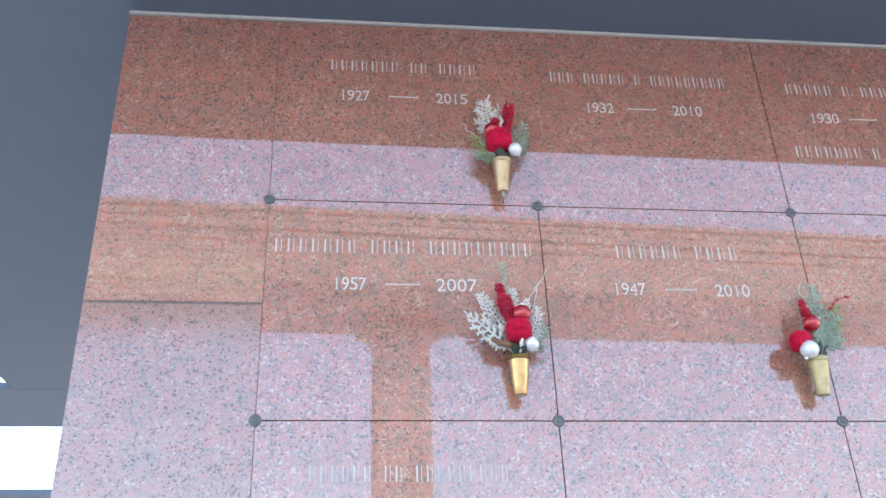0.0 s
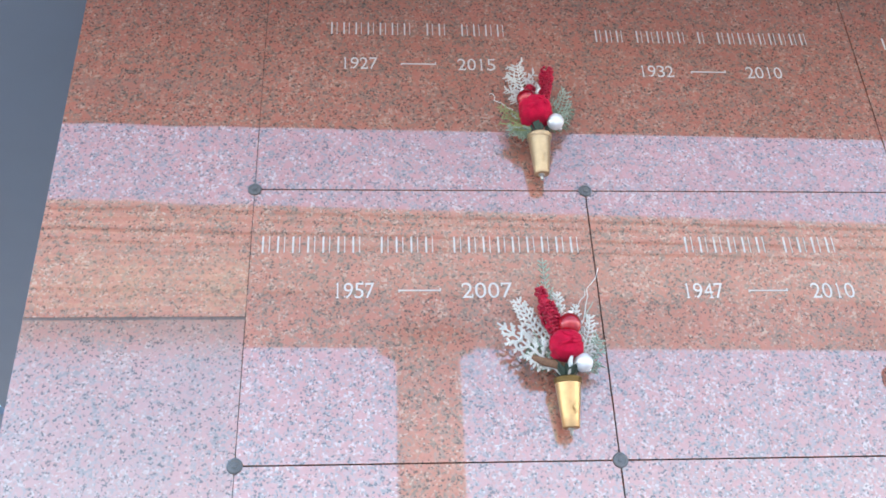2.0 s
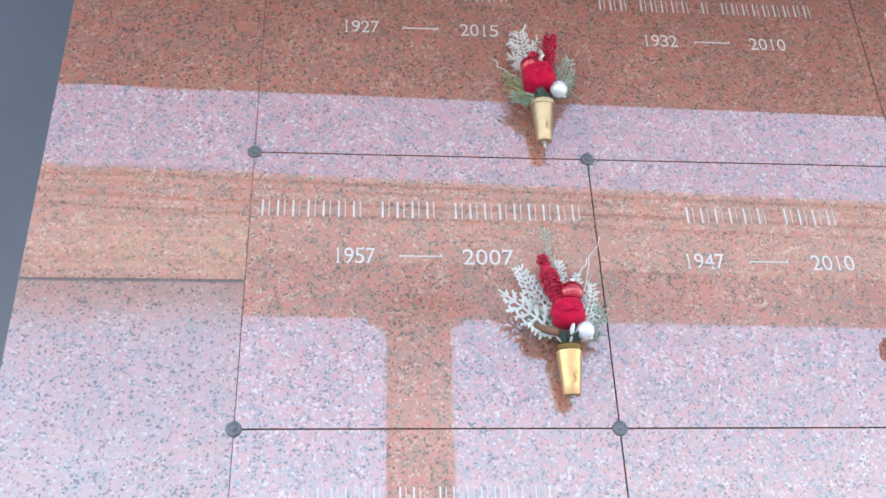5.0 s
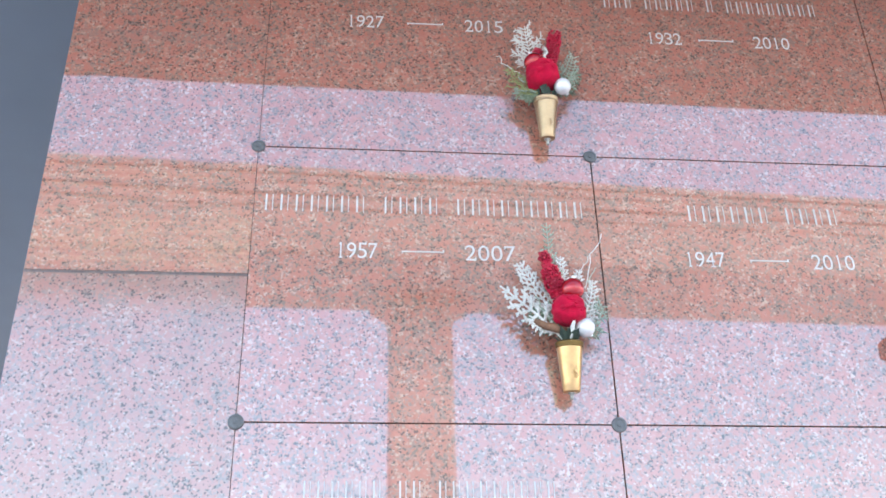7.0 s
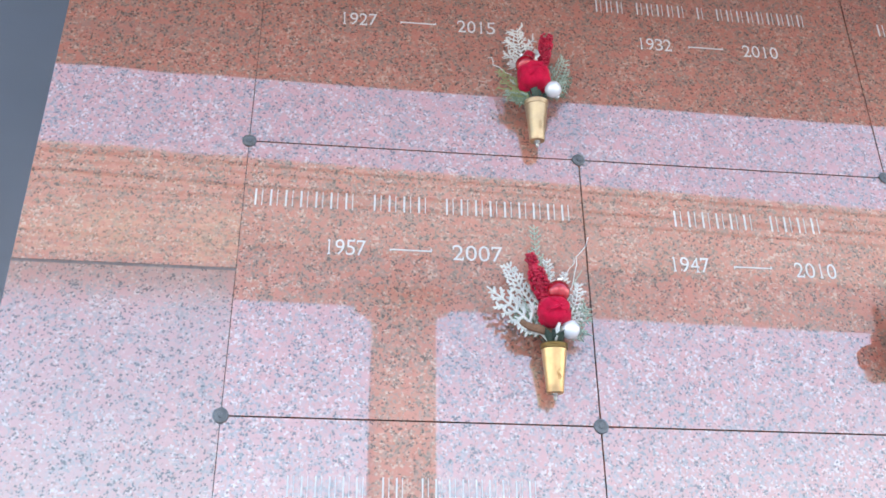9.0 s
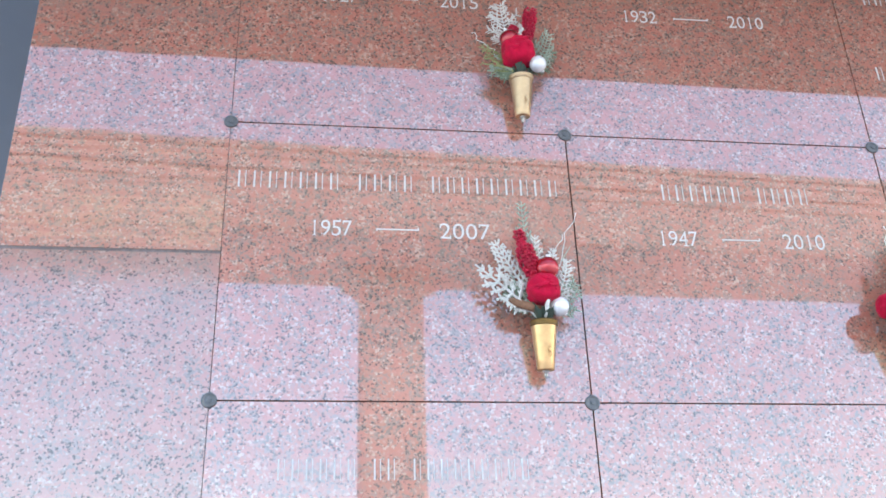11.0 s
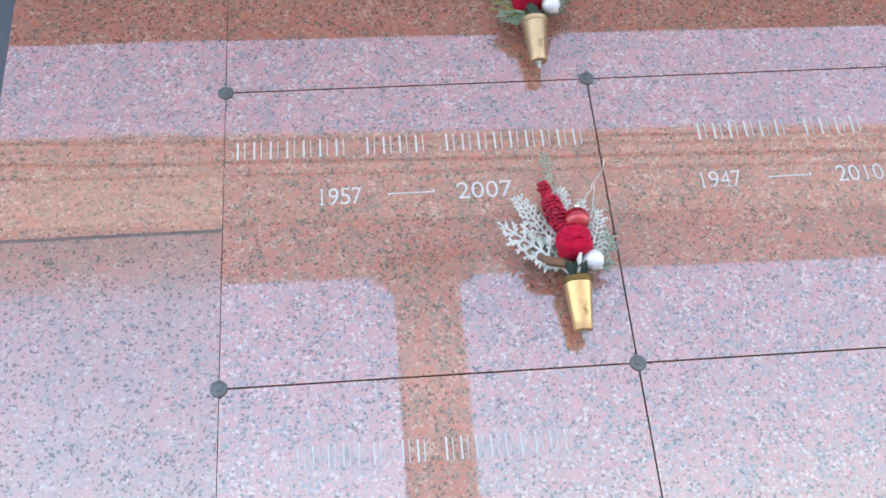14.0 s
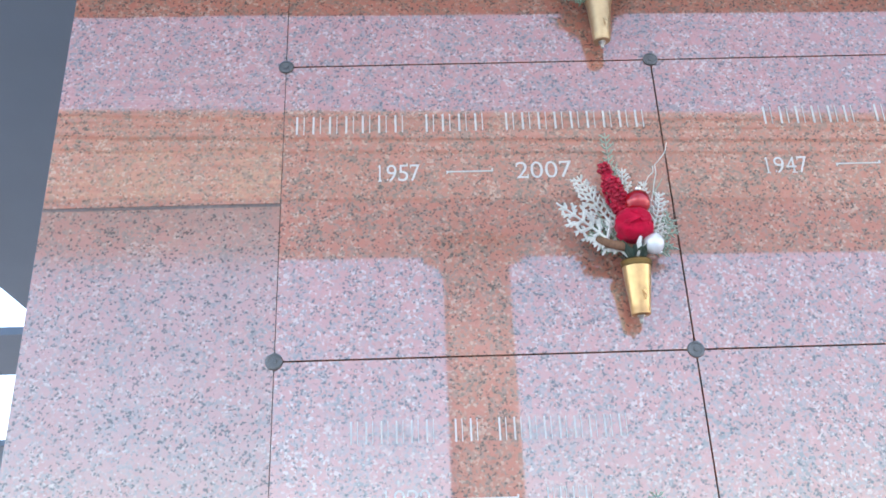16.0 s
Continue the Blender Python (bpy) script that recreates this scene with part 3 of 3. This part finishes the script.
vase(0.746, 2.524, BRONZE, "tapered golden bronze crypt vase on the granite front")
b = bouquet(0.746, 2.526, "winter bouquet of frosted sprigs, red flower and baubles")
part("sprig", sprig((0, 0.01, 0.0), (-0.026, 0.022, 0.325), 1, 0.045, 0.0021, 18), SAGE, b, "pale sage green sprig")
part("sprig", sprig((-0.01, 0, 0.005), (-0.152, 0.006, 0.142), 2, 0.064, 0.0038, 8), FROST, b, "white frosted cedar sprig")
part("sprig", sprig((-0.01, 0.012, 0.05), (-0.098, 0.022, 0.215), 3, 0.056, 0.0030, 11), FROST, b, "white frosted cedar sprig")
part("sprig", sprig((0.0, 0.012, 0.05), (0.002, 0.022, 0.232), 4, 0.046, 0.0028, 12), FROST, b, "white frosted cedar sprig")
part("sprig", sprig((0.01, 0.008, 0.03), (0.046, 0.022, 0.198), 5, 0.042, 0.0026, 11), FROST, b, "white frosted cedar sprig")
part("sprig", sprig((0.01, 0.004, 0.01), (0.090, 0.014, 0.105), 6, 0.056, 0.0024, 11), SAGE, b, "pale sage green sprig")
part("sprig", sprig((-0.01, 0.004, 0.01), (-0.085, 0.020, 0.090), 7, 0.055, 0.0018, 11), GREEN, b)
part("twig", curl((0.02, 0.008, 0.03), (0.104, 0.040, 0.305), 8, 0.0016), FROST, b)
part("sprig", sprig((0.02, 0.006, 0.03), (0.074, 0.018, 0.168), 15, 0.040, 0.0026, 10), FROST, b, "white frosted cedar sprig")
part("twig", curl((0.03, 0.004, 0.05), (0.078, 0.020, 0.200), 13, 0.0020), SAGE, b)
part("twig", curl((-0.02, 0.0, 0.03), (-0.070, 0.004, 0.118), 14, 0.0024), SAGE, b)
part("twig", curl((0.015, 0.008, 0.03), (0.066, 0.030, 0.240), 9, 0.0016), FROST, b)
part("berry_stick", tinsel((-0.012, -0.012, 0.085), (-0.046, -0.006, 0.226), 10, 0.0215), TINSEL, b, "red beaded stick", True)
bauble("bauble", (0.013, -0.026, 0.121), 0.028, RED_GLASS, b, "glossy red bauble", (0.1, -0.3, 1))
part("flower_head", pompon((0.000, -0.022, 0.068), 0.0375, 11), VELVET, b, "red velvet flower head", True)
bauble("bauble", (0.036, -0.020, 0.028), 0.0225, SILVER, b, "pearly white bauble", (0.6, 0.5, -0.6))
bm = bmesh.new()
tube(bm, [(-0.078, -0.006, 0.048), (-0.055, -0.010, 0.036), (-0.03, -0.010, 0.030), (-0.008, -0.006, 0.024)], [0.0075, 0.0095, 0.0105, 0.009], 9)
part("cinnamon_stick", bm, BARK, b, "brown bark stick", True)
bm = bmesh.new()
tube(bm, [(-0.001, -0.024, -0.002), (0.003, -0.033, 0.010), (0.002, -0.037, 0.022), (0.007, -0.040, 0.036)], [0.003, 0.0045, 0.0055, 0.0035], 6)
part("ribbon", bm, FROST, b, "short white ribbon end", True)
base_leaves(b, 12)

vase(0.740, 3.211, TAN_BRONZE, "tapered dull tan bronze crypt vase on the granite front", TAN_BRONZE)
b = bouquet(0.740, 3.214, "winter bouquet with red flower, white bauble and green sprigs")
part("sprig", sprig((0.005, 0.01, 0.06), (-0.036, 0.022, 0.262), 21, 0.078, 0.0022, 13, 0.02), FROST, b, "white frosted cedar sprig")
part("sprig", sprig((0.01, 0.01, 0.0), (0.092, 0.020, 0.165), 22, 0.060, 0.0017, 14), SAGE, b, "pale sage green sprig")
part("sprig", sprig((0.01, 0.01, 0.0), (0.098, 0.022, 0.110), 23, 0.048, 0.0016, 11), GREEN, b)
part("sprig", sprig((-0.01, 0.0, 0.0), (-0.100, 0.014, 0.108), 24, 0.044, 0.0017, 11), LIME, b, "yellow-green sprig")
part("sprig", sprig((-0.01, -0.002, -0.005), (-0.080, 0.010, 0.026), 25, 0.042, 0.0020, 10), SAGE, b, "pale sage green sprig")
part("sprig", sprig((-0.01, 0.004, 0.0), (-0.055, 0.008, 0.02), 26, 0.045, 0.0024, 9), GREEN, b)
part("twig", curl((-0.015, 0.008, 0.03), (-0.122, 0.030, 0.165), 27, 0.0017), FROST, b)
for k, (tx, tz) in enumerate([(-0.105, 0.052), (-0.086, 0.020), (-0.112, 0.028), (-0.070, 0.062), (-0.094, 0.090)]):
    part("twig", curl((-0.02, -0.004, 0.012 + 0.006 * k), (tx, -0.008, tz), 70 + k, 0.0026), SAGE if k % 2 else LIME, b)
bm = bmesh.new()
tube(bm, [(0.004, -0.030, 0.098), (-0.002, -0.034, 0.116), (0.008, -0.030, 0.130), (0.004, -0.026, 0.150)], [0.003, 0.0042, 0.0042, 0.002], 6)
part("ribbon", bm, FROST, b, "short white ribbon end", True)
part("twig", curl((-0.015, 0.008, 0.03), (-0.066, 0.030, 0.225), 28, 0.0017), FROST, b)
part("berry_stick", tinsel((0.016, -0.012, 0.080), (0.040, -0.004, 0.214), 29, 0.0165, 0.93), TINSEL, b, "red beaded stick", True)
part("berry_stick", tinsel((-0.01, -0.008, 0.080), (-0.014, -0.004, 0.158), 30, 0.013, 0.9), TINSEL, b, "short red beaded stick", True)
bauble("bauble", (-0.030, -0.030, 0.094), 0.0265, RED_GLASS, b, "glossy red bauble", (-0.4, -0.2, 1))
part("flower_head", pompon((-0.008, -0.020, 0.060), 0.0425, 31), VELVET, b, "red velvet flower head", True)
bauble("bauble", (0.042, -0.024, 0.024), 0.0225, SILVER, b, "pearly white bauble", (0.6, 0.5, -0.6))
base_leaves(b, 32)

vase(1.654, 2.527, PALE_BRONZE, "tapered pale brass crypt vase beside the joint", PALE_BRONZE)
b = bouquet(1.654, 2.529, "winter bouquet with red and white baubles and pale sprigs")
part("sprig", sprig((0.01, 0.005, 0.0), (0.050, 0.016, 0.255), 41, 0.065, 0.0027, 16), SAGE, b, "pale sage green sprig")
part("sprig", sprig((0.01, 0.005, 0.0), (0.112, 0.012, 0.190), 42, 0.062, 0.0020, 15), LIME, b, "yellow-green sprig")
part("sprig", sprig((0.010, -0.012, 0.0), (0.088, -0.006, 0.140), 43, 0.070, 0.0026, 15), SAGE, b, "pale sage green sprig")
part("sprig", sprig((0.01, 0.004, 0.0), (0.030, 0.020, 0.200), 44, 0.050, 0.0020, 13), FROST, b, "white frosted cedar sprig")
part("twig", curl((0.01, 0.01, 0.1), (0.02, 0.034, 0.285), 45, 0.0017), FROST, b)
part("berry_stick", berries([(0.050, 0.004, 0.110), (0.082, 0.002, 0.160), (0.112, 0.004, 0.196), (0.165, 0.010, 0.212)], 46), TINSEL, b, "thin twig of red berries", True)
part("berry_stick", tinsel((0.0, -0.008, 0.09), (-0.010, -0.004, 0.185), 47, 0.014, 0.7), TINSEL, b, "red beaded stick", True)
bauble("bauble", (-0.004, -0.020, 0.102), 0.027, RED_GLASS, b, "glossy red bauble", (0.7, -0.2, 0.4))
part("flower_head", pompon((-0.046, -0.010, 0.046), 0.033, 48), VELVET, b, "red velvet flower head", True)
bauble("bauble", (-0.034, -0.030, 0.012), 0.0275, SILVER, b, "pearly white bauble", (-0.4, 0.3, -0.8))
base_leaves(b, 49)

vase(0.745, 1.798, BRONZE, "tapered golden bronze crypt vase on the granite front")
b = bouquet(0.745, 1.800, "winter bouquet of frosted sprigs and a red beaded stick")
part("sprig", sprig((0, 0.01, 0.0), (-0.014, 0.022, 0.262), 61, 0.062, 0.0022, 15), SAGE, b, "pale sage green sprig")
part("sprig", sprig((0, 0.01, 0.0), (-0.062, 0.022, 0.225), 62, 0.050, 0.0021, 13), SAGE, b, "pale sage green sprig")
part("sprig", sprig((0.0, 0.01, 0.0), (0.078, 0.020, 0.172), 63, 0.040, 0.0024, 11), GREEN, b)
part("sprig", sprig((-0.01, 0.01, 0.0), (-0.090, 0.018, 0.190), 68, 0.036, 0.0034, 9), GREEN, b)
part("twig", curl((-0.01, 0.0, 0.08), (-0.065, 0.006, 0.205), 64, 0.0018), FROST, b)
part("berry_stick", tinsel((0.010, -0.012, 0.060), (0.002, -0.004, 0.205), 65), TINSEL, b, "red beaded stick", True)
part("flower_head", pompon((-0.008, -0.030, 0.062), 0.036, 66), VELVET, b, "red velvet flower head", True)
bauble("bauble", (0.036, -0.020, 0.026), 0.0225, SILVER, b, "pearly white bauble", (0.6, 0.5, -0.6))
base_leaves(b, 67)
